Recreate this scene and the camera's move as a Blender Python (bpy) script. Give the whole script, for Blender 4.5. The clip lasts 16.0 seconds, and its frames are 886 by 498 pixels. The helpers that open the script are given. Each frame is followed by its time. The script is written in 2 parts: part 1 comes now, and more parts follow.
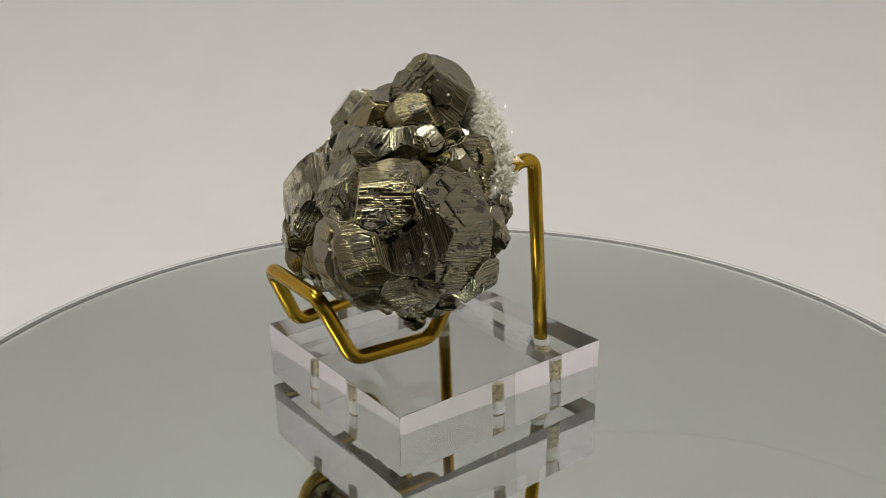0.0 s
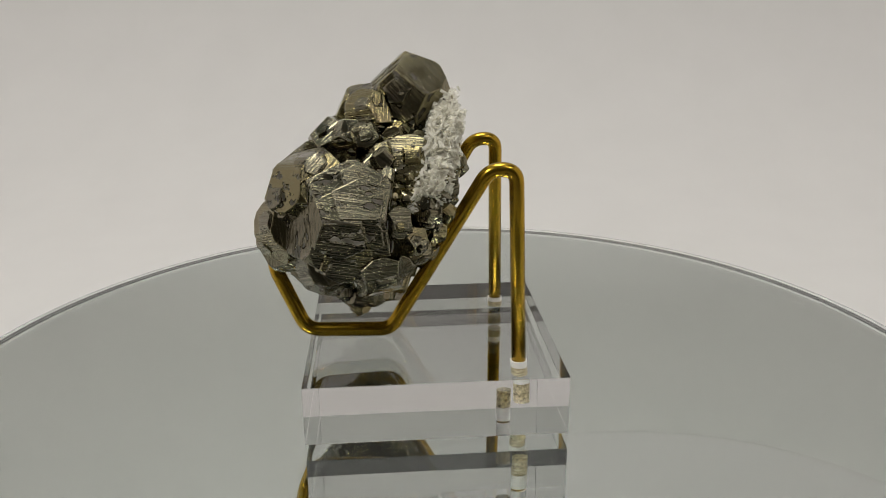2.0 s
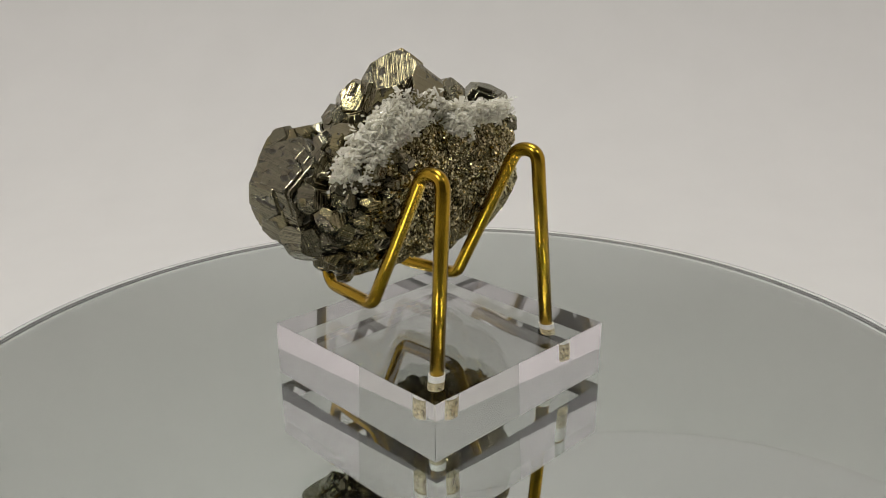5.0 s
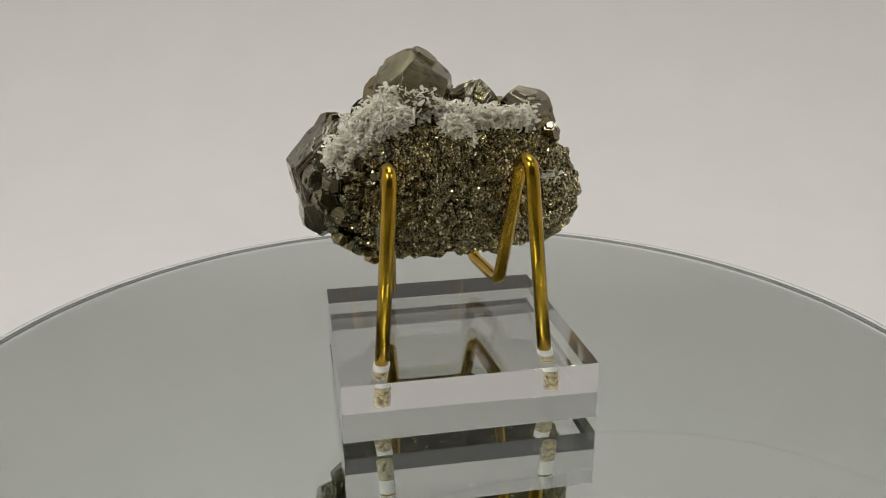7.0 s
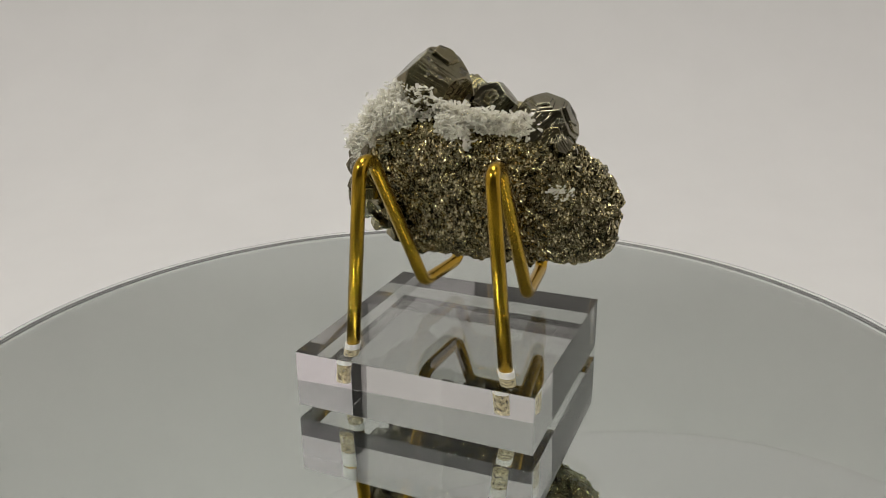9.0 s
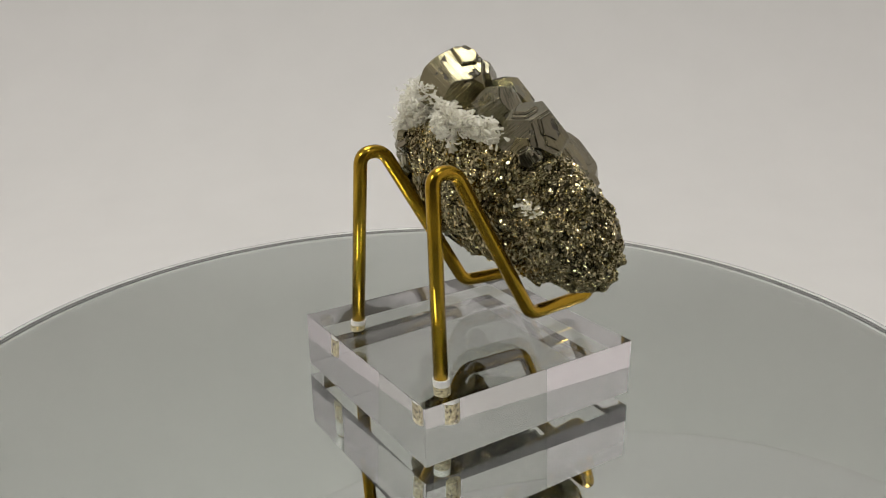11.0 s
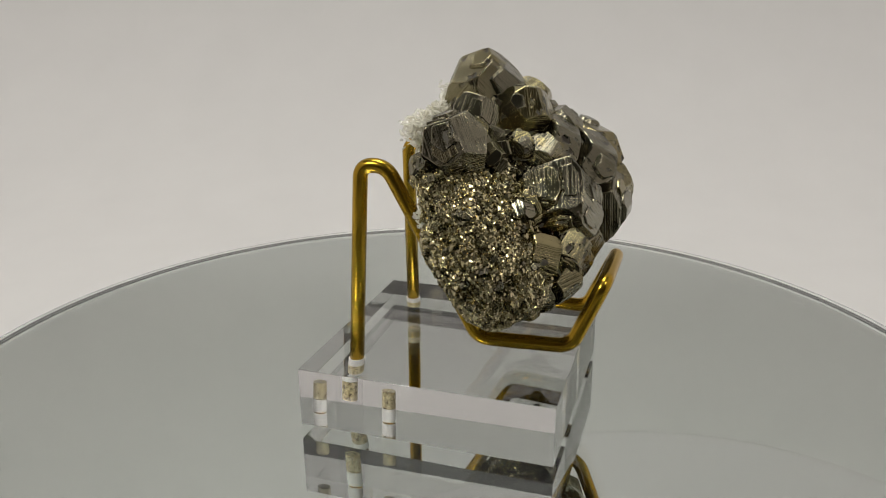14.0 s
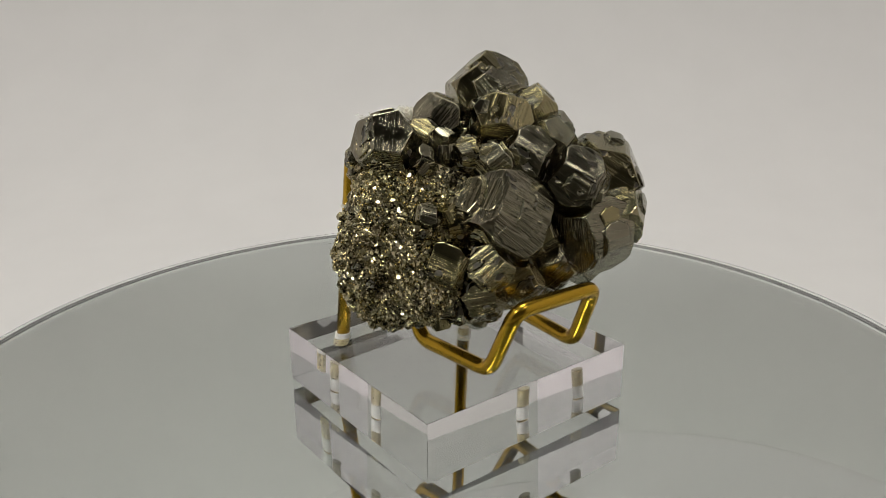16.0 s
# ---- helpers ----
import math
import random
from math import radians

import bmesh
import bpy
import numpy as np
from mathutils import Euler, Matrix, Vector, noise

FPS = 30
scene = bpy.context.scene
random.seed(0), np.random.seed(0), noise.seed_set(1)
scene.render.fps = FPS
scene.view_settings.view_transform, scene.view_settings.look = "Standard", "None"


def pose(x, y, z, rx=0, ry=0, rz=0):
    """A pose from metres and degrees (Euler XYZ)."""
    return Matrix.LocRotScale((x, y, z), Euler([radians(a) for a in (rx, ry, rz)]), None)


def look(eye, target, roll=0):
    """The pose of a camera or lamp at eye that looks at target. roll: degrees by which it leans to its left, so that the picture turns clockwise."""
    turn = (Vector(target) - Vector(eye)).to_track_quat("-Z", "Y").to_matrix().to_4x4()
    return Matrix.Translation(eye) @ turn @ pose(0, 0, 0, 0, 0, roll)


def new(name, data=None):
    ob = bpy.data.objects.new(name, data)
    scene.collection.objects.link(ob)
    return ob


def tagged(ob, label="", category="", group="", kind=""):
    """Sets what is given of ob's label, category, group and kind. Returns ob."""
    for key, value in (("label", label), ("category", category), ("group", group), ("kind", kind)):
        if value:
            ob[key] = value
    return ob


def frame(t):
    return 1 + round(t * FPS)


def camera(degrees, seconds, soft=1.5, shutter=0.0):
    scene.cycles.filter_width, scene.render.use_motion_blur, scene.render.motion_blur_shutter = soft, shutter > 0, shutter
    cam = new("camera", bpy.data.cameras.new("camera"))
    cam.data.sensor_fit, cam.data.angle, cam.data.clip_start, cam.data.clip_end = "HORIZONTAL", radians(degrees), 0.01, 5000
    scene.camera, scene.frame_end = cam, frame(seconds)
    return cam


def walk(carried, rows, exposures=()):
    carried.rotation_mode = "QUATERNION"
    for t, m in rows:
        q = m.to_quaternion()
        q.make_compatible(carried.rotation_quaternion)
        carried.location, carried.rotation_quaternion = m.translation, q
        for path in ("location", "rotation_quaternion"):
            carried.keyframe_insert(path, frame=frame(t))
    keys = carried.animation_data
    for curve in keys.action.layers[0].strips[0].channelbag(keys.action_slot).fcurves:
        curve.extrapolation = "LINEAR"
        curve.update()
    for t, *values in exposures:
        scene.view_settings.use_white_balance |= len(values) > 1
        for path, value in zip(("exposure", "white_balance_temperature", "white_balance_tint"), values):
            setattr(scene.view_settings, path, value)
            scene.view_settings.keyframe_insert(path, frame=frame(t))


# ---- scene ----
MM = 0.001
# ---- camera: it stands still before a turntable ----
CAM_POSE = pose(0.000945, -0.1599, 0.084868, 90 - 18.803, 0, 0.535) @ pose(0, 0, 0, 0, 0, -0.48)
cam = camera(57.55, 16.0, soft=0.75)
walk(cam, [(0.0, CAM_POSE), (16.0, CAM_POSE)])


def spin(t):
    """Degrees by which the turntable has turned at t seconds."""
    return 4.291 - 16.845 * (t - 7.4) - 0.0208 * (t - 7.4) ** 2


# ---- world and light ----
world = bpy.data.worlds.new("world")
scene.world = world
world.use_nodes = True
world.node_tree.nodes["Background"].inputs[0].default_value = (0.9, 0.93, 1.0, 1)
world.node_tree.nodes["Background"].inputs[1].default_value = 0.0
scene.view_settings.exposure = 0.0


def lamp(name, eye, target, size, power, colour):
    light = bpy.data.lights.new(name, "AREA")
    light.shape, light.size, light.size_y = "RECTANGLE", size[0], size[1]
    light.energy, light.color = power, colour
    ob = new(name, light)
    ob.matrix_world = look(eye, target)
    return ob


lamp("top_light", (-0.02, 0.2, 1.3), (0, 0.21, 0), (0.6, 0.38), 8.0, (1.0, 0.98, 0.945))
lamp("studio_light", (-0.25, -0.25, 0.42), (0.02, 0.0, 0.05), (0.1, 0.08), 0.8, (1.0, 0.98, 0.94))
lamp("studio_light", (0.25, -0.25, 0.5), (-0.04, 0.0, 0.03), (0.08, 0.06), 0.36, (1.0, 0.97, 0.93))


# ---- materials ----
def material(name):
    m = bpy.data.materials.new(name)
    m.use_nodes = True
    return m, m.node_tree.nodes, m.node_tree.links, m.node_tree.nodes["Principled BSDF"]


def node(nodes, kind, **values):
    n = nodes.new(kind)
    for key, value in values.items():
        n.inputs[key].default_value = value
    return n


def math_node(nodes, links, op, a, b=None):
    n = nodes.new("ShaderNodeMath")
    n.operation = op
    for i, v in enumerate((a, b)):
        if v is None:
            continue
        if isinstance(v, (int, float)):
            n.inputs[i].default_value = v
        else:
            links.new(v, n.inputs[i])
    return n.outputs[0]


def ramp(nodes, links, fac, *stops):
    n = nodes.new("ShaderNodeValToRGB")
    while len(n.color_ramp.elements) < len(stops):
        n.color_ramp.elements.new(0.5)
    for e, (place, c) in zip(n.color_ramp.elements, stops):
        e.position, e.color = place, (*c, 1) if len(c) == 3 else c
    links.new(fac, n.inputs[0])
    return n.outputs[0]


def plain(name, colour, rough, grain=0.0, scale=400.0, metal=0.0, bump=0.0):
    m, nodes, links, bsdf = material(name)
    bsdf.inputs["Base Color"].default_value = (*colour, 1)
    bsdf.inputs["Roughness"].default_value = rough
    bsdf.inputs["Metallic"].default_value = metal
    tex = nodes.new("ShaderNodeTexCoord")
    n1 = node(nodes, "ShaderNodeTexNoise", Scale=scale, Detail=6.0)
    links.new(tex.outputs["Object"], n1.inputs["Vector"])
    if grain:
        lo, hi = [tuple(min(1, c * k) for c in colour) for k in (1 - grain, 1 + grain)]
        links.new(ramp(nodes, links, n1.outputs["Fac"], (0.3, lo), (0.7, hi)), bsdf.inputs["Base Color"])
    if bump:
        b = node(nodes, "ShaderNodeBump", Strength=bump, Distance=0.0003)
        links.new(n1.outputs["Fac"], b.inputs["Height"])
        links.new(b.outputs[0], bsdf.inputs["Normal"])
    return m


def make_pyrite(name, stripes, pits, rough, tint, ridge_share=0.4, tarnish=0.8, patches=160.0):
    """Brassy metal with growth lines that change direction from face to face, and darker, rougher pits."""
    m, nodes, links, bsdf = material(name)
    tex = nodes.new("ShaderNodeTexCoord")
    pos = nodes.new("ShaderNodeSeparateXYZ")
    links.new(tex.outputs["Object"], pos.inputs[0])
    nor = nodes.new("ShaderNodeSeparateXYZ")
    links.new(tex.outputs["Normal"], nor.inputs[0])
    total = None
    for i, j in ((0, 2), (1, 0), (2, 1)):
        sq = math_node(nodes, links, "POWER", math_node(nodes, links, "ABSOLUTE", nor.outputs[i]), 3.0)
        term = math_node(nodes, links, "MULTIPLY", sq, pos.outputs[j])
        total = term if total is None else math_node(nodes, links, "ADD", total, term)
    along = None
    for i, j in ((0, 1), (1, 2), (2, 0)):
        sq = math_node(nodes, links, "POWER", math_node(nodes, links, "ABSOLUTE", nor.outputs[i]), 3.0)
        term = math_node(nodes, links, "MULTIPLY", sq, pos.outputs[j])
        along = term if along is None else math_node(nodes, links, "ADD", along, term)
    info = nodes.new("ShaderNodeObjectInfo")
    seed = math_node(nodes, links, "MULTIPLY", info.outputs["Random"], 37.0)
    w = math_node(nodes, links, "ADD", math_node(nodes, links, "MULTIPLY", total, 4200.0), seed)
    line = nodes.new("ShaderNodeTexNoise")
    line.noise_dimensions = "1D"
    line.inputs["Scale"].default_value, line.inputs["Detail"].default_value = 1.0, 4.0
    links.new(w, line.inputs["W"])
    patch = node(nodes, "ShaderNodeTexNoise", Scale=patches, Detail=3.0)
    shift = nodes.new("ShaderNodeVectorMath")
    shift.operation = "ADD"
    links.new(tex.outputs["Object"], shift.inputs[0])
    links.new(info.outputs["Random"], shift.inputs[1])
    links.new(shift.outputs[0], patch.inputs["Vector"])
    steps = ramp(nodes, links, line.outputs["Fac"], (0.38, (0, 0, 0)), (0.47, (0.5, 0.5, 0.5)), (0.55, (0.55, 0.55, 0.55)), (0.62, (1, 1, 1)))
    amount = ramp(nodes, links, patch.outputs["Fac"], (0.42, (0.3, 0.3, 0.3)), (0.52, (1, 1, 1)))
    big = math_node(nodes, links, "MAXIMUM", math_node(nodes, links, "ABSOLUTE", nor.outputs[0]), math_node(nodes, links, "ABSOLUTE", nor.outputs[1]))
    big = math_node(nodes, links, "MAXIMUM", big, math_node(nodes, links, "ABSOLUTE", nor.outputs[2]))
    cubic = math_node(nodes, links, "ADD", math_node(nodes, links, "MULTIPLY", math_node(nodes, links, "GREATER_THAN", big, 0.95), 0.6), 0.4)
    # straight ridges of uneven height along each face
    sway = nodes.new("ShaderNodeTexNoise")
    sway.noise_dimensions = "1D"
    sway.inputs["Scale"].default_value = 0.6
    links.new(w, sway.inputs["W"])
    row = math_node(nodes, links, "ADD", math_node(nodes, links, "MULTIPLY", w, 0.55), math_node(nodes, links, "MULTIPLY", sway.outputs["Fac"], 3.0))
    chance = nodes.new("ShaderNodeTexWhiteNoise")
    chance.noise_dimensions = "1D"
    links.new(math_node(nodes, links, "FLOOR", row), chance.inputs["W"])
    ridge = math_node(nodes, links, "MULTIPLY", math_node(nodes, links, "PINGPONG", row, 0.5), math_node(nodes, links, "POWER", chance.outputs["Value"], 1.6))
    ridge = math_node(nodes, links, "MULTIPLY", ridge, ridge_share)
    steps = math_node(nodes, links, "ADD", math_node(nodes, links, "MULTIPLY", steps, 0.3), ridge)
    lines = math_node(nodes, links, "MULTIPLY", math_node(nodes, links, "MULTIPLY", steps, amount), cubic)
    bump1 = node(nodes, "ShaderNodeBump", Strength=stripes, Distance=0.00042)
    links.new(lines, bump1.inputs["Height"])
    # pits: small sunken cells in some patches
    warp = node(nodes, "ShaderNodeTexNoise", Scale=900.0, Detail=2.0)
    links.new(shift.outputs[0], warp.inputs["Vector"])
    flat = nodes.new("ShaderNodeCombineXYZ")
    links.new(math_node(nodes, links, "MULTIPLY", along, 380.0), flat.inputs[0])
    links.new(math_node(nodes, links, "MULTIPLY", total, 820.0), flat.inputs[1])
    links.new(seed, flat.inputs[2])
    mix = nodes.new("ShaderNodeVectorMath")
    mix.operation = "MULTIPLY_ADD"
    links.new(warp.outputs["Color"], mix.inputs[0])
    mix.inputs[1].default_value = (0.9, 0.9, 0.3)
    links.new(flat.outputs[0], mix.inputs[2])
    cells = node(nodes, "ShaderNodeTexVoronoi", Scale=1.0)
    links.new(mix.outputs[0], cells.inputs["Vector"])
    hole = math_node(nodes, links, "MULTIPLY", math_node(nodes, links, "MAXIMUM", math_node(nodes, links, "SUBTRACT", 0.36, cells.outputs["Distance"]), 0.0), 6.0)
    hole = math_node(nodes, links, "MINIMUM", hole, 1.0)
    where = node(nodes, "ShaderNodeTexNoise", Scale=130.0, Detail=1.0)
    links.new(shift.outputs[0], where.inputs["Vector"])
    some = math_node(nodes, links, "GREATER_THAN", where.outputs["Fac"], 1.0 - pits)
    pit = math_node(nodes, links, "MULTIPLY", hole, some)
    bump2 = node(nodes, "ShaderNodeBump", Strength=1.0, Distance=0.0006)
    bump2.invert = True
    links.new(pit, bump2.inputs["Height"])
    links.new(bump1.outputs[0], bump2.inputs["Normal"])
    grain = node(nodes, "ShaderNodeTexNoise", Scale=2500.0, Detail=3.0)
    links.new(tex.outputs["Object"], grain.inputs["Vector"])
    bump4 = node(nodes, "ShaderNodeBump", Strength=0.15, Distance=0.0006)
    links.new(patch.outputs["Fac"], bump4.inputs["Height"])
    links.new(bump2.outputs[0], bump4.inputs["Normal"])
    bump3 = node(nodes, "ShaderNodeBump", Strength=0.06, Distance=0.0001)
    links.new(grain.outputs["Fac"], bump3.inputs["Height"])
    links.new(bump4.outputs[0], bump3.inputs["Normal"])
    links.new(bump3.outputs[0], bsdf.inputs["Normal"])
    dark = tuple(c * tarnish for c in tint)
    base = ramp(nodes, links, patch.outputs["Fac"], (0.3, dark), (0.7, tint))
    # some crystals are more golden than the rest
    golden = nodes.new("ShaderNodeMix")
    golden.data_type = "RGBA"
    links.new(ramp(nodes, links, info.outputs["Random"], (0.6, (0, 0, 0)), (0.95, (1, 1, 1))), golden.inputs["Factor"])
    links.new(base, golden.inputs["A"])
    golden.inputs["B"].default_value = (tint[0] * 1.15, tint[1] * 1.08, tint[2] * 0.8, 1)
    base = golden.outputs["Result"]
    # the pits take a darker base colour
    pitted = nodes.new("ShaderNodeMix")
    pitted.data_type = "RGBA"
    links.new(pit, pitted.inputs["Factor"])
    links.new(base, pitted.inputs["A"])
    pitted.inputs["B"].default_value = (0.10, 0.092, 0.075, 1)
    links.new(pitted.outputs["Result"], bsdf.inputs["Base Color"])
    bsdf.inputs["Metallic"].default_value = 1.0
    r = math_node(nodes, links, "ADD", math_node(nodes, links, "MULTIPLY", pit, 0.35), rough)
    links.new(r, bsdf.inputs["Roughness"])
    return m


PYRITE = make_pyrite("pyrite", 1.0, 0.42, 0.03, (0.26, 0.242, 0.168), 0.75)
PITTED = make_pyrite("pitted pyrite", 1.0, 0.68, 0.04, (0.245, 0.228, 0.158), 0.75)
GRANULAR = make_pyrite("granular pyrite", 0.2, 0.3, 0.1, (0.68, 0.62, 0.4), 0.4, 0.18, 420.0)
BRASS = plain("satin brass", (0.47, 0.295, 0.028), 0.24, 0.06, 1500.0, 1.0, 0.03)

QUARTZ, _n, _l, _b = material("milky quartz")
_b.inputs["Base Color"].default_value = (0.99, 0.975, 0.88, 1)
_b.inputs["Roughness"].default_value = 0.08
_b.inputs["IOR"].default_value = 1.54
_b.inputs["Specular IOR Level"].default_value = 0.8
_t = _n.new("ShaderNodeBsdfTranslucent")
_t.inputs["Color"].default_value = (0.98, 0.97, 0.92, 1)
_m = _n.new("ShaderNodeMixShader")
_m.inputs[0].default_value = 0.28
_l.new(_b.outputs[0], _m.inputs[1])
_l.new(_t.outputs[0], _m.inputs[2])
_g = _n.new("ShaderNodeBsdfTransparent")
_g.inputs["Color"].default_value = (0.99, 0.98, 0.95, 1)
_k = _n.new("ShaderNodeMixShader")
_k.inputs[0].default_value = 0.42
_l.new(_m.outputs[0], _k.inputs[1])
_l.new(_g.outputs[0], _k.inputs[2])
_l.new(_k.outputs[0], _n["Material Output"].inputs["Surface"])


def clear(name, colour, ior, rough=0.0):
    m, nodes, links, bsdf = material(name)
    bsdf.inputs["Base Color"].default_value = (*colour, 1)
    bsdf.inputs["Roughness"].default_value = rough
    bsdf.inputs["IOR"].default_value = ior
    bsdf.inputs["Transmission Weight"].default_value = 1.0
    return m


ACRYLIC = clear("clear acrylic", (1.0, 0.997, 1.0), 1.49)
FROSTED = plain("frosted drill hole", (0.97, 0.96, 0.91), 0.6, 0.05, 1500.0, bump=0.2)
FROSTED.node_tree.nodes["Principled BSDF"].inputs["Alpha"].default_value = 0.94
SPECKLED, _n, _l, _b = material("speckled drill hole")
_b.inputs["Base Color"].default_value = (0.9, 0.8, 0.52, 1)
_b.inputs["Roughness"].default_value = 0.5
_k = node(_n, "ShaderNodeTexNoise", Scale=1300.0, Detail=3.0)
_l.new(_n.new("ShaderNodeTexCoord").outputs["Object"], _k.inputs["Vector"])
_l.new(ramp(_n, _l, _k.outputs["Fac"], (0.38, (0.3, 0.3, 0.3)), (0.66, (0.8, 0.8, 0.8))), _b.inputs["Alpha"])
PLATE_GLASS = clear("plate glass", (0.965, 0.985, 0.975), 1.52)
SILVER = plain("silvering", (0.835, 0.866, 0.84), 0.0, metal=1.0)
RIM = plain("grey ground edge", (0.12, 0.118, 0.115), 0.9, 0.1)
RIM.node_tree.nodes["Principled BSDF"].inputs["Specular IOR Level"].default_value = 0.0
EDGE = plain("ground glass edge", (0.7, 0.69, 0.67), 0.9, 0.03)
BLACK = plain("black plastic", (0.02, 0.02, 0.022), 0.45, 0.1, bump=0.1)
PAPER = plain("white paper", (0.70, 0.691, 0.666), 0.9, 0.015, 30.0)
WALL = plain("wall paint", (0.22, 0.21, 0.185), 0.8, 0.05, 8.0)
# slightly pink, so the added side panels tint the light they bounce
BOARD = plain("foam board", (0.83, 0.785, 0.80), 0.85, 0.01, 30.0)
# paler than PAPER: the arc's extra brightness is put into this colour
BRIGHT = plain("paler arc disc", (0.79, 0.775, 0.76), 0.8, 0.01, 30.0)
LIGHT_WALL = plain("pale wall paint", (0.8, 0.79, 0.77), 0.8, 0.02, 8.0)
CEILING = plain("ceiling paint", (0.28, 0.275, 0.27), 0.9, 0.03, 8.0)


# ---- mesh helpers ----
def mesh_ob(name, bm, mat):
    me = bpy.data.meshes.new(name)
    bm.normal_update()
    bm.to_mesh(me)
    bm.free()
    me.materials.append(mat)
    return new(name, me)


def part(name, bm, mat, parent, label="", kind=""):
    ob = mesh_ob(name, bm, mat)
    ob.parent = parent
    return tagged(ob, label, kind=kind)


def box(bm, lo, hi):
    lo, hi = Vector(lo), Vector(hi)
    made = bmesh.ops.create_cube(bm, size=1.0)["verts"]
    for v in made:
        v.co = Vector([(lo[i] + hi[i]) / 2 + v.co[i] * (hi[i] - lo[i]) for i in range(3)])
    return made


def cylinder(bm, radius, z0, z1, n=32, centre=(0, 0), bevel=0.0):
    made = bmesh.ops.create_cone(bm, cap_ends=True, segments=n, radius1=radius, radius2=radius, depth=z1 - z0)["verts"]
    bmesh.ops.translate(bm, verts=made, vec=(centre[0], centre[1], (z0 + z1) / 2))
    if bevel:
        edges = [e for e in bm.edges if abs(e.verts[0].co.z - e.verts[1].co.z) < 1e-7]
        bmesh.ops.bevel(bm, geom=edges, offset=bevel, segments=2, affect="EDGES", profile=0.5)
    return made


def fillet(points, radii, steps=8):
    """The polyline through points with its corners rounded."""
    pts = [Vector(p) for p in points]
    out = [pts[0]]
    for i in range(1, len(pts) - 1):
        a, b, c = pts[i - 1], pts[i], pts[i + 1]
        da, dc = (a - b).normalized(), (c - b).normalized()
        half = da.angle(dc) / 2
        cut = min(radii[i] / math.tan(half), (a - b).length * 0.49, (c - b).length * 0.49)
        p0, p1 = b + da * cut, b + dc * cut
        for k in range(steps + 1):
            f = k / steps
            out.append(p0 * (1 - f) ** 2 + b * (2 * f * (1 - f)) + p1 * f * f)
    out.append(pts[-1])
    return out


def sweep(bm, path, radius, sides=16):
    rings, side = [], None
    for i, p in enumerate(path):
        d = (path[min(i + 1, len(path) - 1)] - path[max(i - 1, 0)]).normalized()
        side = d.orthogonal() if side is None else (side - d * side.dot(d))
        side.normalize()
        up = d.cross(side)
        rings.append([bm.verts.new(p + (side * math.cos(k * math.tau / sides) + up * math.sin(k * math.tau / sides)) * radius)
                      for k in range(sides)])
    for a, b in zip(rings, rings[1:]):
        for k in range(sides):
            bm.faces.new((a[k], a[(k + 1) % sides], b[(k + 1) % sides], b[k])).smooth = True
    bm.faces.new(rings[0][::-1])
    bm.faces.new(rings[-1])


# ---- setting ----
def make_room():
    bm = bmesh.new()
    prev = None
    for j in range(41):
        x = -0.49 + 0.98 * j / 40
        row = [(-0.15, -0.04), (0.1, -0.04), (0.2, -0.04)]
        for k in range(1, 17):
            a = math.radians(90 * k / 16)
            row.append((0.22 + 0.2 * math.sin(a), 0.16 - 0.2 * math.cos(a)))
        row.append((0.42, 0.95))
        row = [bm.verts.new((x, y, z)) for y, z in row]
        if prev:
            for k in range(len(row) - 1):
                bm.faces.new((prev[k], row[k], row[k + 1], prev[k + 1])).smooth = True
        prev = row
    back = mesh_ob("backdrop", bm, PAPER)
    sol = back.modifiers.new("thickness", "SOLIDIFY")
    sol.thickness, sol.offset = 0.001, 1
    tagged(back, "white paper sweep behind the turntable", "backdrop", kind="structure")
    # unseen panels added to brighten the block and bounce pinkish light
    for x in (-0.5, 0.5):
        bm = bmesh.new()
        box(bm, (x - 0.004, -0.5, -0.038), (x + 0.004, 0.41, 0.58))
        tagged(mesh_ob("side_panel", bm, BOARD), "unseen pinkish white panel added beside the turntable to bounce light", "backdrop", kind="structure")
    # unseen thin disc added; its paler colour gives the mirrored brighter arc
    bm = bmesh.new()
    made = cylinder(bm, 0.52, -0.00005, 0.00005, 128)
    bmesh.ops.rotate(bm, verts=bm.verts[:], cent=(0, 0, 0), matrix=Matrix.Rotation(math.pi / 2, 3, "X"))
    bmesh.ops.translate(bm, verts=bm.verts[:], vec=(0.14, 0.4189, 0.788))
    tagged(mesh_ob("round_reflector", bm, BRIGHT), "unseen paler disc added flat on the paper for a brighter arc", "reflector", kind="structure")
    bm = bmesh.new()
    box(bm, (-1.6, -1.8, -0.08), (1.6, 1.0, -0.045))
    tagged(mesh_ob("table_top", bm, WALL), "brown table top under the paper", "table", kind="structure")
    for name, lo, hi, mat in (("wall_north", (-1.65, 0.64, -0.8), (1.65, 0.69, 1.7), LIGHT_WALL), ("wall_south", (-1.65, -1.85, -0.8), (1.65, -1.8, 1.7), WALL),
                              ("wall_east", (1.6, -1.8, -0.8), (1.65, 1.0, 1.7), WALL), ("wall_west", (-1.65, -1.8, -0.8), (-1.6, 1.0, 1.7), WALL),
                              ("ceiling", (-1.65, -1.85, 1.7), (1.65, 1.05, 1.75), CEILING)):
        bm = bmesh.new()
        box(bm, lo, hi)
        tagged(mesh_ob(name, bm, mat), "plain painted " + name.split("_")[0], name.split("_")[0], kind="structure")


make_room()


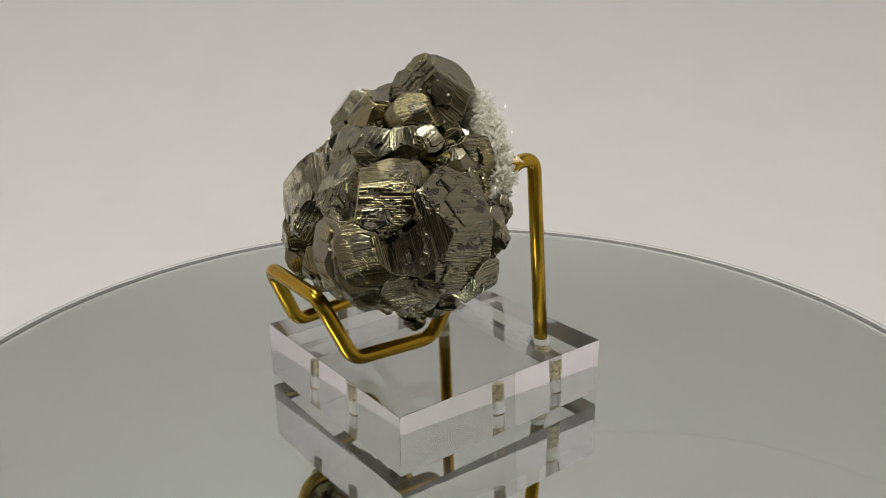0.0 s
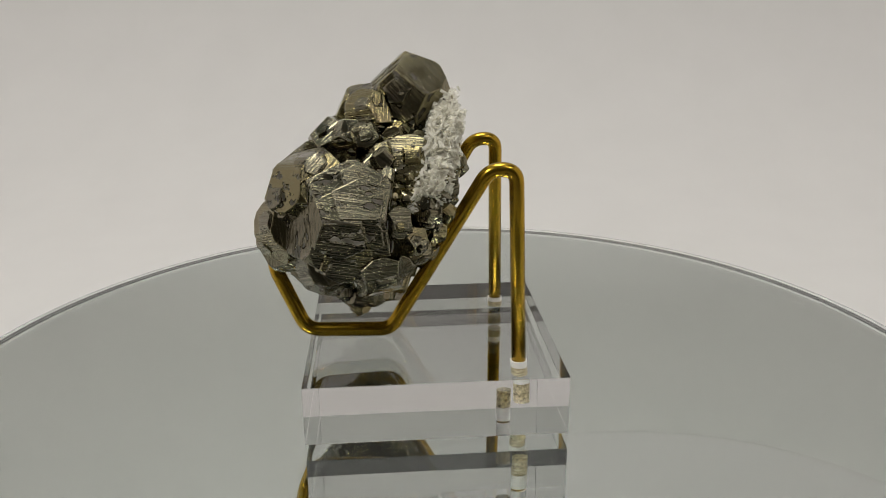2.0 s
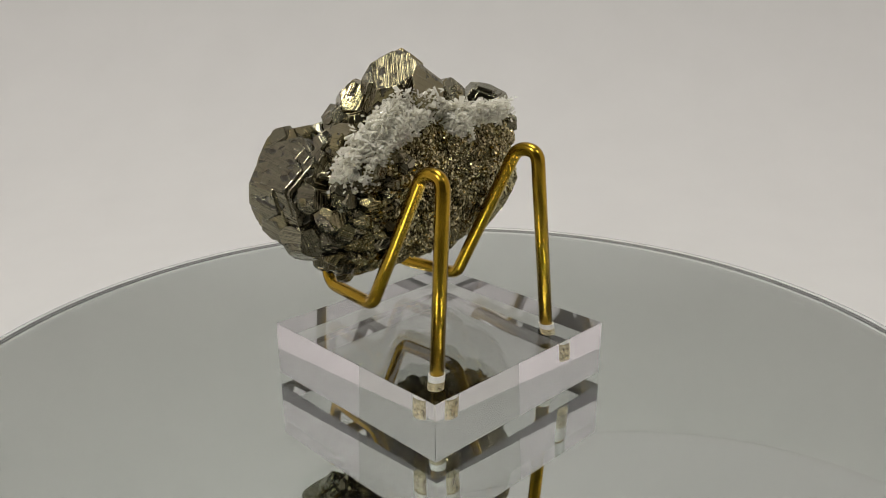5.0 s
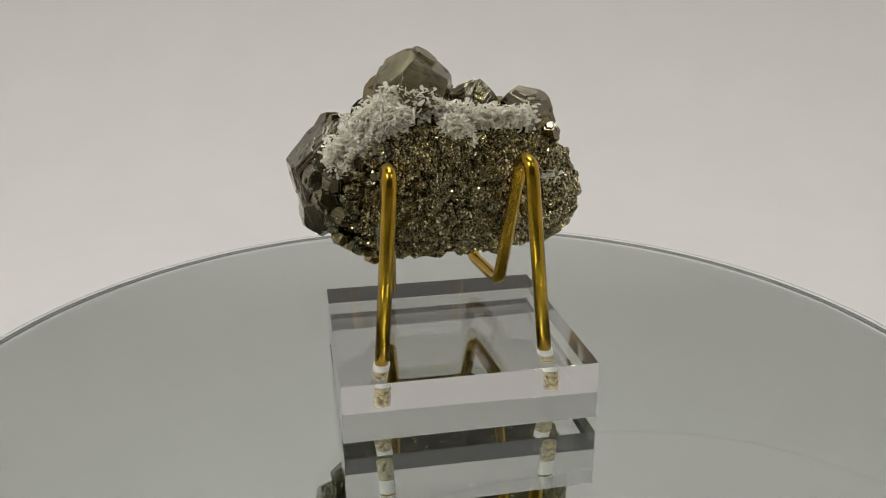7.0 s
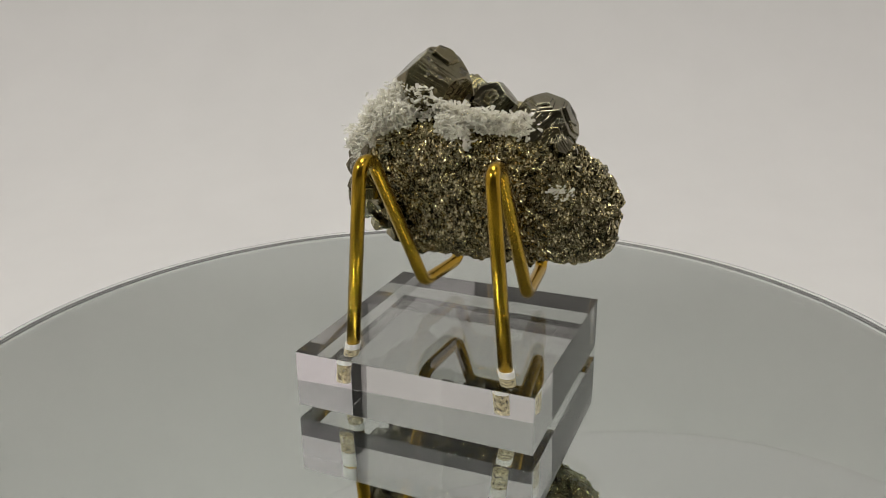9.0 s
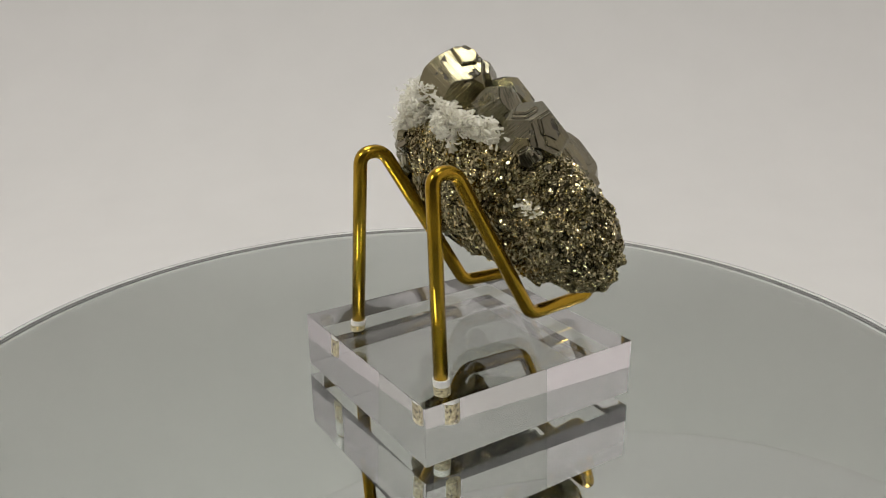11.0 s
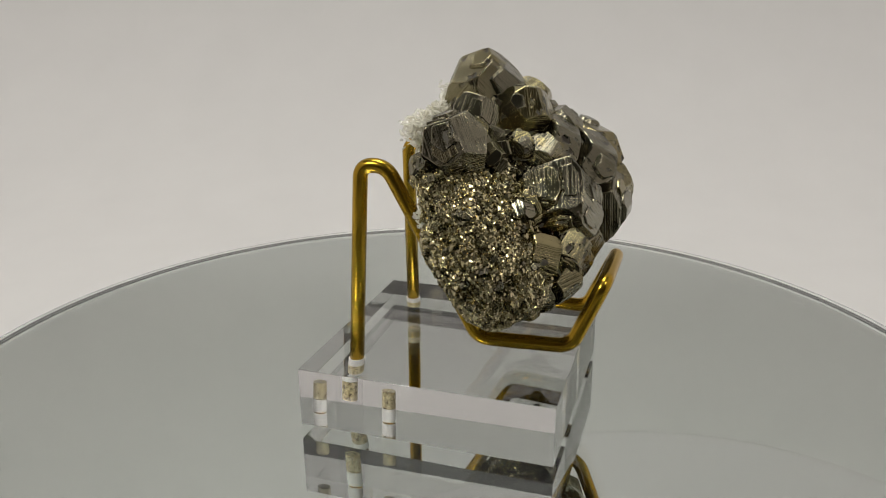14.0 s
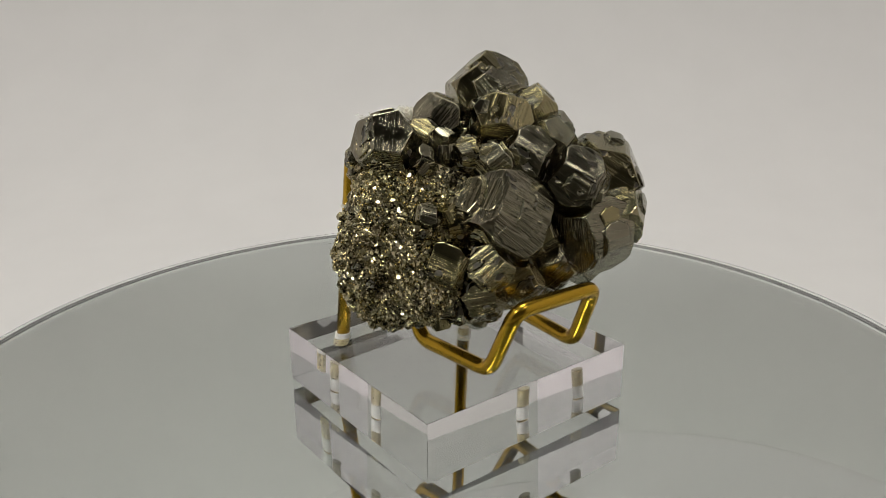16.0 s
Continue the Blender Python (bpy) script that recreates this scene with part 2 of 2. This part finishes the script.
# ---- turntable ----
def make_turntable():
    thing = new("turntable")
    tagged(thing, "round mirror turntable with thick glass top", "turntable")
    radius, thick = 113.8 * MM, 3.9 * MM
    bm = bmesh.new()
    cylinder(bm, radius, -thick, 0, 256)
    part("glass_plate", bm, PLATE_GLASS, thing, "clear thick glass disc").visible_shadow = False
    for name, top, low, mat, label in (("seam", -2.2, -3.88, RIM, "dark grey seam round the mirror"), ("ground_edge", -0.05, -2.2, EDGE, "dull ground glass edge")):
        bm = bmesh.new()
        rings = []
        for rad, z in ((-0.25, top), (-0.2, top), (-0.2, low), (-0.25, low)):
            rings.append([bm.verts.new(((radius + rad * MM) * math.cos(k * math.tau / 256), (radius + rad * MM) * math.sin(k * math.tau / 256), z * MM)) for k in range(256)])
        for r0, r1 in zip(rings, rings[1:]):
            for k in range(256):
                bm.faces.new((r0[k], r1[k], r1[(k + 1) % 256], r0[(k + 1) % 256])).smooth = True
        part(name, bm, mat, thing, label)
    bm = bmesh.new()
    cylinder(bm, radius - 0.25 * MM, -thick - 1.2 * MM, -thick - 0.05 * MM, 256)
    part("mirror", bm, SILVER, thing, "silvered mirror layer")
    bm = bmesh.new()
    cylinder(bm, radius - 2 * MM, -16 * MM, -thick - 1.3 * MM, 128, bevel=1 * MM)
    part("platter", bm, BLACK, thing, "black plastic platter")
    bm = bmesh.new()
    cylinder(bm, 70 * MM, -39.9 * MM, -16.1 * MM, 96, bevel=1 * MM)
    part("motor_base", bm, BLACK, thing, "black plastic base")
    return thing


# ---- stand ----
BX, BY = 1.14, 3.55            # the block's middle from the axis
BASE_W, BASE_H = 50.8, 12.1


def at(u, v, z):
    return Vector(((BX + u) * MM, (BY + v) * MM, z * MM))


def make_stand():
    thing = new("display_stand")
    tagged(thing, "clear acrylic block with bent brass wire easel", "display stand")
    bm = bmesh.new()
    h = BASE_W / 2
    box(bm, at(-h, -h, 0.06), at(h, h, BASE_H))
    bmesh.ops.bevel(bm, geom=list(bm.edges), offset=0.04 * MM, segments=1, affect="EDGES", profile=0.5)
    part("acrylic_block", bm, ACRYLIC, thing, "clear square acrylic block").visible_shadow = False
    r = 1.45 * MM
    points = [at(-17.18, -16.95, 5.2), at(-13.8, -16.1, 50.0), at(-13.9, -10.9, 50.2), at(-11.7, 8.4, 17.5), at(-10.2, 25.2, 17.4), at(-8.8, 31.0, 30.6),
              at(10.3, 30.9, 30.8), at(11.4, 25.4, 17.9), at(13.4, 7.8, 18.2), at(12.9, -10.6, 50.8), at(13.3, -15.7, 50.8), at(17.5, -16.71, 5.2)]
    bends = [0, 5, 5, 4, 4, 3, 3, 4, 4, 5, 5, 0]
    bm = bmesh.new()
    sweep(bm, fillet(points, [b * MM for b in bends]), r)
    part("wire_easel", bm, BRASS, thing, "satin brass bent wire")
    # the sockets lean with the wire's legs
    for u, v, lean, tip in ((-16.66, -16.82, 0.0755, 0.019), (16.87, -16.56, -0.092, 0.022)):
        for name, radius, low, high, mat, label in (("drill_hole", 1.64, 4.6, BASE_H - 3.5, SPECKLED, "speckled drilled socket"),
                                                    ("collar", 1.66, BASE_H - 3.4, BASE_H - 0.25, FROSTED, "frosted white collar")):
            bm = bmesh.new()
            cylinder(bm, radius * MM, low * MM, high * MM, 24, at(u, v, 0)[:2])
            for vert in bm.verts:
                vert.co.x += lean * (vert.co.z - BASE_H * MM)
                vert.co.y += tip * (vert.co.z - BASE_H * MM)
            part(name, bm, mat, thing, label)
    return thing


def make_dust(name, places, label):
    """Black specks of dust that ride on the turntable."""
    rng = random.Random(5)
    made = []
    for x, y, z in places:
        thing = new(name)
        tagged(thing, label, "dust speck", "dust on the turntable")
        bm = bmesh.new()
        bmesh.ops.create_icosphere(bm, subdivisions=1, radius=rng.uniform(0.08, 0.13) * MM)
        for v in bm.verts:
            v.co = Vector((v.co.x * 2.2, v.co.y, v.co.z * 0.6)) * rng.uniform(0.8, 1.2) + Vector((x, y, z + 0.1)) * MM
        part("fleck", bm, BLACK, thing)
        made.append(thing)
    return made


# ---- pyrite specimen ----
UP, OUT = Vector((0, -0.504, 0.864)), Vector((0, 0.864, 0.504))
HEART = Vector((1, 8, 42))
SHOULDER = Vector((19, -10, 11.5)).normalized()


def body_radius(d):
    """How far the mass reaches from its heart in the way d (mm)."""
    u, s, n = d.x, d.dot(UP), d.dot(OUT)
    s += 0.31 * max(u, 0)
    ru = 30.8 if u > 0 else 26
    rs = 19 if s > 0 else 20 - 8 * max(d.x, 0)
    rn = (11 if u < 0 else 9.5) if n > 0 else 9.7
    k = (abs(u / ru) ** 2.6 + abs(s / rs) ** 2.6 + abs(n / rn) ** 2.6) ** (-1 / 2.6)
    # a shoulder behind the smooth crystal, and lumps and hollows of every size
    k *= 1 + 0.2 * math.exp(-(1 - d.dot(SHOULDER)) / 0.035)
    q = d * 2.2
    k *= 0.985 + 0.07 * noise.noise(q) + 0.06 * noise.noise(q * 2.7)
    p = d * k
    pit = min(abs(noise.noise(p * 0.33 + Vector((3, 1, 7)))), 0.3)
    ledge = noise.noise(Vector((p.x * 0.08, p.dot(UP) * 0.75, 4)))
    return k + 0.6 * ledge + 2.2 * pit + 1.0 * noise.noise(p * 0.4) + 0.6 * noise.noise(p * 0.8) + 0.3 * noise.noise(p * 1.7) - 0.2


def make_body(thing):
    bm = bmesh.new()
    bmesh.ops.create_icosphere(bm, subdivisions=7, radius=1.0)
    for v in bm.verts:
        d = v.co.normalized()
        v.co = at(*(HEART + d * body_radius(d)))
    return part("matrix", bm, GRANULAR, thing, "sparkling granular pyrite matrix")


def on_body(rng, test):
    """A random place on the mass that passes the test of (across, up, out), its outward way, and those three (mm)."""
    while True:
        u, s, n = rng.uniform(-32, 32), rng.uniform(-23, 23), rng.uniform(-11, 11)
        d = (Vector((u, 0, 0)) + UP * s + OUT * n).normalized()
        r = body_radius(d)
        q = d * r
        local = (q.x, q.dot(UP), q.dot(OUT))
        if abs(r - math.sqrt(u * u + s * s + n * n)) < 3 and test(*local):
            w = Vector((local[0] / 900, 0, 0)) + UP * (local[1] / 400) + OUT * (local[2] / 90)
            return HEART + q, w.normalized(), local


def add_hull(verts, faces, mesh, m):
    base = len(verts)
    verts.extend(m @ v for v in mesh[0])
    faces.extend([tuple(i + base for i in f) for f in mesh[1]])


def joined(name, verts, faces, mat, parent, label):
    me = bpy.data.meshes.new(name)
    me.from_pydata([tuple(v) for v in verts], [], faces)
    me.materials.append(mat)
    ob = new(name, me)
    ob.parent = parent
    return tagged(ob, label, kind="stuff")


def as_lists(bm):
    bm.verts.index_update()
    lists = [v.co.copy() for v in bm.verts], [tuple(v.index for v in f.verts) for f in bm.faces]
    bm.free()
    return lists


def prism(r, length):
    """A six-sided quartz prism with a pointed end."""
    verts = [Vector((r * w * math.cos(k * math.pi / 3), 0.6 * r * w * math.sin(k * math.pi / 3), z)) for z, w in ((-0.5 * r, 1.0), (length, 0.75)) for k in range(6)]
    verts.append(Vector((0.3 * r, 0, length + 1.3 * r)))
    faces = [(k, (k + 1) % 6, 6 + (k + 1) % 6, 6 + k) for k in range(6)] + [(6 + k, 6 + (k + 1) % 6, 12) for k in range(6)]
    return verts, faces


CUBE_N = [Vector(v) for v in ((1, 0, 0), (-1, 0, 0), (0, 1, 0), (0, -1, 0), (0, 0, 1), (0, 0, -1))]
PYR_N = [Vector(v).normalized() for a in (1, -1) for b in (2, -2) for v in ((0, a, b), (a, b, 0), (b, 0, a))]
OCT_N = [Vector((a, b, c)).normalized() for a in (1, -1) for b in (1, -1) for c in (1, -1)]


def crystal_mesh(r, pyr, octa, rng):
    """A cube of half width r cut by pentagonal faces (pyr) and corner faces (octa), as shares of r."""
    bm = bmesh.new()
    bmesh.ops.create_cube(bm, size=2.2 * r)
    planes = [(n, r * rng.uniform(0.97, 1.02)) for n in CUBE_N]
    planes += [(n, r * pyr * rng.uniform(0.975, 1.02)) for n in PYR_N]
    planes += [(n, r * octa * rng.uniform(0.95, 1.06)) for n in OCT_N]
    for n, d in planes:
        cut = bmesh.ops.bisect_plane(bm, geom=bm.verts[:] + bm.edges[:] + bm.faces[:], plane_co=n * d, plane_no=n, clear_outer=True, dist=1e-7)
        edges = [e for e in cut["geom_cut"] if isinstance(e, bmesh.types.BMEdge)]
        if len(edges) > 2:
            bmesh.ops.contextual_create(bm, geom=edges)
    bmesh.ops.remove_doubles(bm, verts=bm.verts[:], dist=r * 0.02)
    bmesh.ops.bevel(bm, geom=bm.edges[:], offset=min(0.2 * MM, r * 0.04), segments=2, affect="EDGES", profile=0.5)
    return bm


def turned(face, up):
    """A turn whose x axis looks along face and whose z axis is as near to up as it can."""
    x = Vector(face).normalized()
    z = Vector(up)
    z = (z - x * z.dot(x)).normalized()
    return Matrix((x, z.cross(x), z)).transposed().to_4x4()


def make_specimen():
    thing = new("pyrite_specimen")
    tagged(thing, "brassy grey pyrite crystal cluster with white quartz crust", "mineral specimen")
    make_body(thing)
    count = [0]

    def crystal(u, v, z, r, face, up, pyr=0.91, octa=1.14, label=""):
        """One crystal with its middle at u, v, z and half width r (mm); its x axis looks along face."""
        count[0] += 1
        rnd = random.Random(count[0] * 7 + 1)
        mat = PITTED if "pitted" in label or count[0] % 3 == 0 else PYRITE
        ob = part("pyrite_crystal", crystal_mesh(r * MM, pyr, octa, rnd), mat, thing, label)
        turn = turned(face, up)
        ob.matrix_basis = Matrix.Translation(at(u, v, z)) @ turn
        # flat terraces of parallel growth on its outer faces
        away = (turn.to_3x3().inverted() @ (Vector((u, v, z)) - HEART)).normalized()
        front = [(n, 1.0) for n in CUBE_N if n.dot(away) > 0.1] + [(n, pyr) for n in PYR_N if n.dot(away) > 0.1]
        for k in range(3 + int(r * 0.5)):
            n, d = rnd.choice(front)
            share = rnd.uniform(0.3, 0.66)
            side = Vector([rnd.gauss(0, 1) for _ in range(3)])
            side = (side - n * side.dot(n)).normalized() * r * (1 - share) * rnd.uniform(0.2, 0.75)
            step = part("growth_step", crystal_mesh(r * share * MM, pyr, octa * rnd.uniform(1.0, 1.1), rnd), mat, ob)
            step.matrix_basis = Matrix.Translation((n * (r * d * (1 - share) + rnd.uniform(0.1, 0.4)) + side) * MM)

    # the large crystal and its neighbours
    crystal(-21.2, 16.0, 43.1, 10.9, (-0.93, -0.17, 0.27), (0.28, -0.04, 0.91), 0.9, 1.13, "large striated pitted pyrite crystal")
    crystal(-19.8, 21.2, 47.8, 7.4, (-0.35, 0.55, 0.75), (0.55, -0.45, 0.6), 0.95, 1.2, "striated pitted pyrite crystal")
    crystal(-10.4, 22.8, 48.4, 6.3, (0.42, 0.72, 0.52), (0.6, 0.1, -0.6), 0.93, 1.12, "bright pitted pyrite crystal")
    crystal(-13.6, 24.4, 39.2, 7.3, (0.1, 0.98, -0.1), (0.1, 0.08, 0.98), 1.02, 1.28, "dark striated blocky pyrite crystal")
    crystal(-18.8, 26.0, 41.6, 5.8, (-0.6, 0.75, -0.1), (0.2, 0.25, 0.9), 0.96, 1.2)
    crystal(-22.0, 19.6, 35.2, 5.3, (-0.6, 0.6, -0.5), (0.1, 0.7, 0.7))
    crystal(-13.5, 23.0, 32.6, 4.4, (-0.2, 0.8, -0.5), (0.5, 0.4, 0.7))
    crystal(-25.8, 10.4, 36.0, 4.5, (-0.8, -0.2, -0.4), (-0.3, 0.1, 0.9), 1.0, 1.3)
    crystal(-23.2, 7.2, 35.6, 3.4, (-0.7, -0.5, -0.3), (-0.2, 0.5, 0.8))
    crystal(-26.4, 7.0, 44.4, 2.9, (-0.9, -0.4, 0.1), (0.1, 0.1, 1), 0.98, 1.25)
    crystal(-24.6, 4.2, 40.6, 3.0, (-0.8, -0.5, -0.1), (0.0, 0.3, 0.9))
    crystal(-23.0, 1.6, 44.8, 2.6, (-0.7, -0.7, 0.2), (0.3, 0.1, 0.9))
    crystal(-21.6, 3.4, 37.6, 2.6, (-0.6, -0.7, -0.3), (0.4, 0.1, 0.9))
    crystal(-5.2, 23.4, 33.6, 4.8, (0.1, 0.85, -0.4), (0.8, 0.1, 0.5))
    crystal(2.6, 22.6, 32.4, 4.6, (0.3, 0.9, -0.2), (0.6, -0.1, 0.7))
    # the crest
    crystal(-6.5, 3.2, 62.4, 7.7, (0.4, 0.72, 0.57), (-0.8, 0.05, 0.55), 0.905, 1.08, "striated pitted pyrite crystal at the crest")
    crystal(-10.9, 11.0, 60.2, 4.6, (-0.75, 0.5, 0.4), (0.4, 0.1, 0.85), 0.95, 1.15)
    crystal(-2.0, 12.2, 58.9, 5.6, (0.35, 0.72, 0.6), (0.7, -0.6, 0.2), 0.92, 1.12, "dark pitted pyrite crystal")
    crystal(17.4, 4.0, 55.8, 6.3, (0.75, 0.35, 0.55), (-0.5, 0.75, 0.3), 0.9, 1.08, "smooth pentagonal pyrite crystal")
    crystal(6.2, 4.2, 59.3, 4.7, (0.6, 0.55, 0.55), (-0.4, 0.8, -0.3), 0.93, 1.15)
    crystal(-18.4, 4.5, 53.3, 4.2, (-0.93, -0.02, 0.35), (0.35, 0.05, 0.93), 1.05, 1.35, "striated oblong pyrite crystal")
    crystal(-18.6, 7.6, 53.0, 3.6, (-0.93, -0.02, 0.35), (0.35, 0.05, 0.93), 1.05, 1.35)
    crystal(-15.4, 11.6, 57.0, 2.9, (-0.75, 0.2, 0.6), (0.6, 0.3, 0.7), 1.0, 1.3)
    crystal(-13.6, 14.6, 57.0, 3.3, (-0.6, 0.5, 0.6), (0.5, 0.7, -0.1))
    crystal(11.5, 5.6, 57.0, 3.3, (0.6, 0.6, 0.4), (-0.3, 0.2, 0.9))
    crystal(21.4, -0.2, 53.4, 2.3, (0.8, -0.4, 0.4), (0.1, 0.8, 0.5))
    # the front
    crystal(-3.2, 17.6, 53.2, 5.4, (0.4, 0.75, 0.52), (0.6, 0.1, -0.6), 0.93, 1.12, "dark pitted pyrite crystal")
    crystal(-9.6, 17.8, 55.2, 4.5, (-0.3, 0.6, 0.75), (0.8, 0.4, 0.1))
    crystal(3.4, 17.0, 53.0, 3.7, (0.55, 0.7, 0.45), (0.3, -0.6, 0.7), 0.9, 1.08)
    crystal(6.4, 13.4, 54.6, 2.9, (0.6, 0.7, 0.3), (0.2, -0.3, 0.9))
    crystal(4.6, 20.4, 43.8, 7.4, (0.02, 0.92, 0.38), (0.6, 0.3, -0.75), 1.06, 1.3, "striated blocky pyrite crystal")
    crystal(8.4, 18.4, 46.2, 4.6, (0.02, 0.92, 0.38), (0.6, 0.3, -0.75), 1.06, 1.3)
    crystal(-2.4, 21.6, 39.4, 4.4, (0.3, 0.85, -0.1), (0.5, 0.0, 0.8))
    crystal(16.2, 19.4, 37.4, 3.7, (0.72, 0.62, 0.3), (-0.4, 0.1, 0.9), 1.08, 1.35)
    crystal(19.0, 14.0, 35.2, 3.3, (0.7, 0.4, 0.4), (-0.2, 0.8, -0.3), 0.9, 1.1)
    crystal(10.0, 23.2, 36.8, 4.3, (0.5, 0.8, 0.2), (0.6, -0.2, 0.7), 0.97, 1.2)
    crystal(11.0, 22.2, 31.4, 4.3, (0.5, 0.8, -0.3), (0.5, 0.2, 0.8), 0.97, 1.15, "rounded pitted pyrite crystal")
    crystal(16.0, 18.6, 30.2, 3.6, (0.6, 0.6, -0.4), (0.5, 0.2, 0.7))
    crystal(20.4, 15.6, 29.0, 3.0, (0.6, 0.5, -0.5), (0.6, 0.2, 0.6))
    crystal(7.4, 19.6, 27.6, 3.2, (0.3, 0.6, -0.7), (0.6, 0.4, 0.5))
    crystal(12.4, 17.2, 43.0, 2.6, (0.6, 0.7, 0.3), (0.1, -0.4, 0.9))
    crystal(22.0, 12.4, 41.6, 1.8, (0.7, 0.5, 0.5), (-0.3, 0.8, 0.2))
    crystal(19.0, 9.6, 45.6, 1.9, (0.7, 0.5, 0.5), (0.4, -0.6, 0.5))

    # crystals of a few millimetres fill the gaps of the front
    rng = random.Random(11)
    shapes = []
    for k in range(8):
        bm = crystal_mesh(1.0 * MM, rng.uniform(0.95, 1.1), rng.uniform(1.15, 1.45), rng)
        me = bpy.data.meshes.new("small_crystal")
        bm.to_mesh(me)
        bm.free()
        me.materials.append(PYRITE)
        shapes.append(me)
    for k in range(280):
        if k < 110:
            p, w, _ = on_body(rng, lambda u, s, n: u < -14)
            size = rng.uniform(0.7, 2.2)
        elif k < 210:
            p, w, _ = on_body(rng, lambda u, s, n: n > 1 and u < 18)
            size = rng.uniform(0.8, 2.3)
        else:
            p, w, _ = on_body(rng, lambda u, s, n: n > -2 and u > 4 and s < 13)
            size = rng.uniform(0.3, 0.85)
        ob = new("small_crystal", shapes[k % 8])
        ob.parent = thing
        turn = Euler([rng.uniform(0, 6.3) for _ in range(3)]).to_matrix().to_4x4()
        ob.matrix_basis = Matrix.Translation(at(*(p + w * size * 0.25))) @ turn @ Matrix.Scale(size, 4)

    # the sugary grains of the back and flank
    tiny = as_lists(_cube(MM))
    verts, faces = [], []
    for k in range(75000):
        p, w, loc = on_body(rng, lambda u, s, n: n < (2 if u > -10 else -3) or u > 12)
        size = rng.choice((0.08, 0.1, 0.13, 0.17, 0.24)) * rng.uniform(0.8, 1.2) * (0.97 + 0.6 * noise.noise(Vector(loc) * 0.17))
        turn = Euler([rng.uniform(0, 6.3) for _ in range(3)]).to_matrix().to_4x4()
        add_hull(verts, faces, tiny, Matrix.Translation(at(*(p + w * (size * rng.uniform(-0.4, 0.3))))) @ turn @ Matrix.Scale(size, 4))
    joined("grain_crust", verts, faces, GRANULAR, thing, "sugary brassy pyrite grains")

    # quartz needles in a crust along the crest
    verts, faces = [], []
    for k in range(9500):
        line = [Vector(q) for q in rng.choices((RIDGE, FLANK, SPUR, SIDE, SPOT), (0.42, 0.295, 0.1, 0.18, 0.005))[0]]
        f = rng.uniform(0, len(line) - 1.001)
        i = int(f)
        stray = [max(-1.7, min(1.7, rng.gauss(0, 1))) for _ in range(3)]
        p = line[i].lerp(line[i + 1], f - i) + Vector((stray[0] * 1.5, stray[1] * 0.8, stray[2] * 1.3)) * (0.95 + 0.9 * noise.noise(line[i].lerp(line[i + 1], f - i) * 0.28))
        p.y -= 0.3 * (p.z - 56)
        out = (Vector((rng.gauss(0, 1.0), -0.6 + rng.gauss(0, 0.9), 0.4 + rng.gauss(0, 0.9)))).normalized()
        thick = rng.random() < 0.1
        m = Matrix.Translation(at(*(p - out * (1.0 if thick else 0.5)))) @ out.to_track_quat("Z", "Y").to_matrix().to_4x4()
        shape = prism(rng.uniform(0.4, 0.7) * MM, rng.uniform(0.2, 0.9) * MM) if thick else prism(rng.uniform(0.16, 0.4) * MM, rng.uniform(0.15, 1.0) * MM)
        add_hull(verts, faces, shape, m)
    joined("quartz_crust", verts, faces, QUARTZ, thing, "white glassy quartz needles")
    return thing


def _cube(r):
    bm = bmesh.new()
    bmesh.ops.create_cube(bm, size=2 * r)
    return bm


# the crest on which the quartz grows
RIDGE = [(-21.8, -2, 48), (-21, -1.6, 52), (-17, -2.6, 57), (-11, -0.8, 62.0), (-4.5, -1.8, 60.3), (3.7, -3.6, 58.2), (10.7, -4.0, 58), (15.0, -3.7, 57.6)]
FLANK = [(-20.5, -4, 46.5), (-19, -4.2, 49.5), (-16.5, -4, 53.5), (-13, -3.8, 57.5), (-9, -3.6, 59)]
SIDE = [(-22.3, 0.5, 46.5), (-21.6, -0.2, 50.5), (-18.5, -0.3, 56.5), (-13, 0.4, 61)]
SPOT = [(21.4, -4.1, 44.6), (22.0, -3.9, 43.9), (22.6, -3.7, 43.2)]
SPUR = [(-0.5, -4.6, 57.5), (1.4, -5.4, 55.2), (2.4, -5.2, 53.2)]

TURNTABLE, STAND, SPECIMEN = make_turntable(), make_stand(), make_specimen()
DUST = make_dust("dust_speck", [(48.7, 11.8, 0), (50.2, 11.8, 0), (33.9, 19.4, 0)], "tiny black dust speck on the mirror")
DUST += make_dust("dust_speck", [(21.1, 11.3, 12.1), (24.0, 15.5, 12.1), (19.1, 4.0, 12.1), (15.5, -10.8, 12.1), (12.8, -9.0, 12.1), (18.1, -5.4, 12.1)],
                  "tiny black dust speck on the acrylic block")


def motions():
    for thing in (TURNTABLE, STAND, SPECIMEN, *DUST):
        walk(thing, [(k / 2, pose(0, 0, 0, 0, 0, spin(k / 2))) for k in range(33)])


motions()
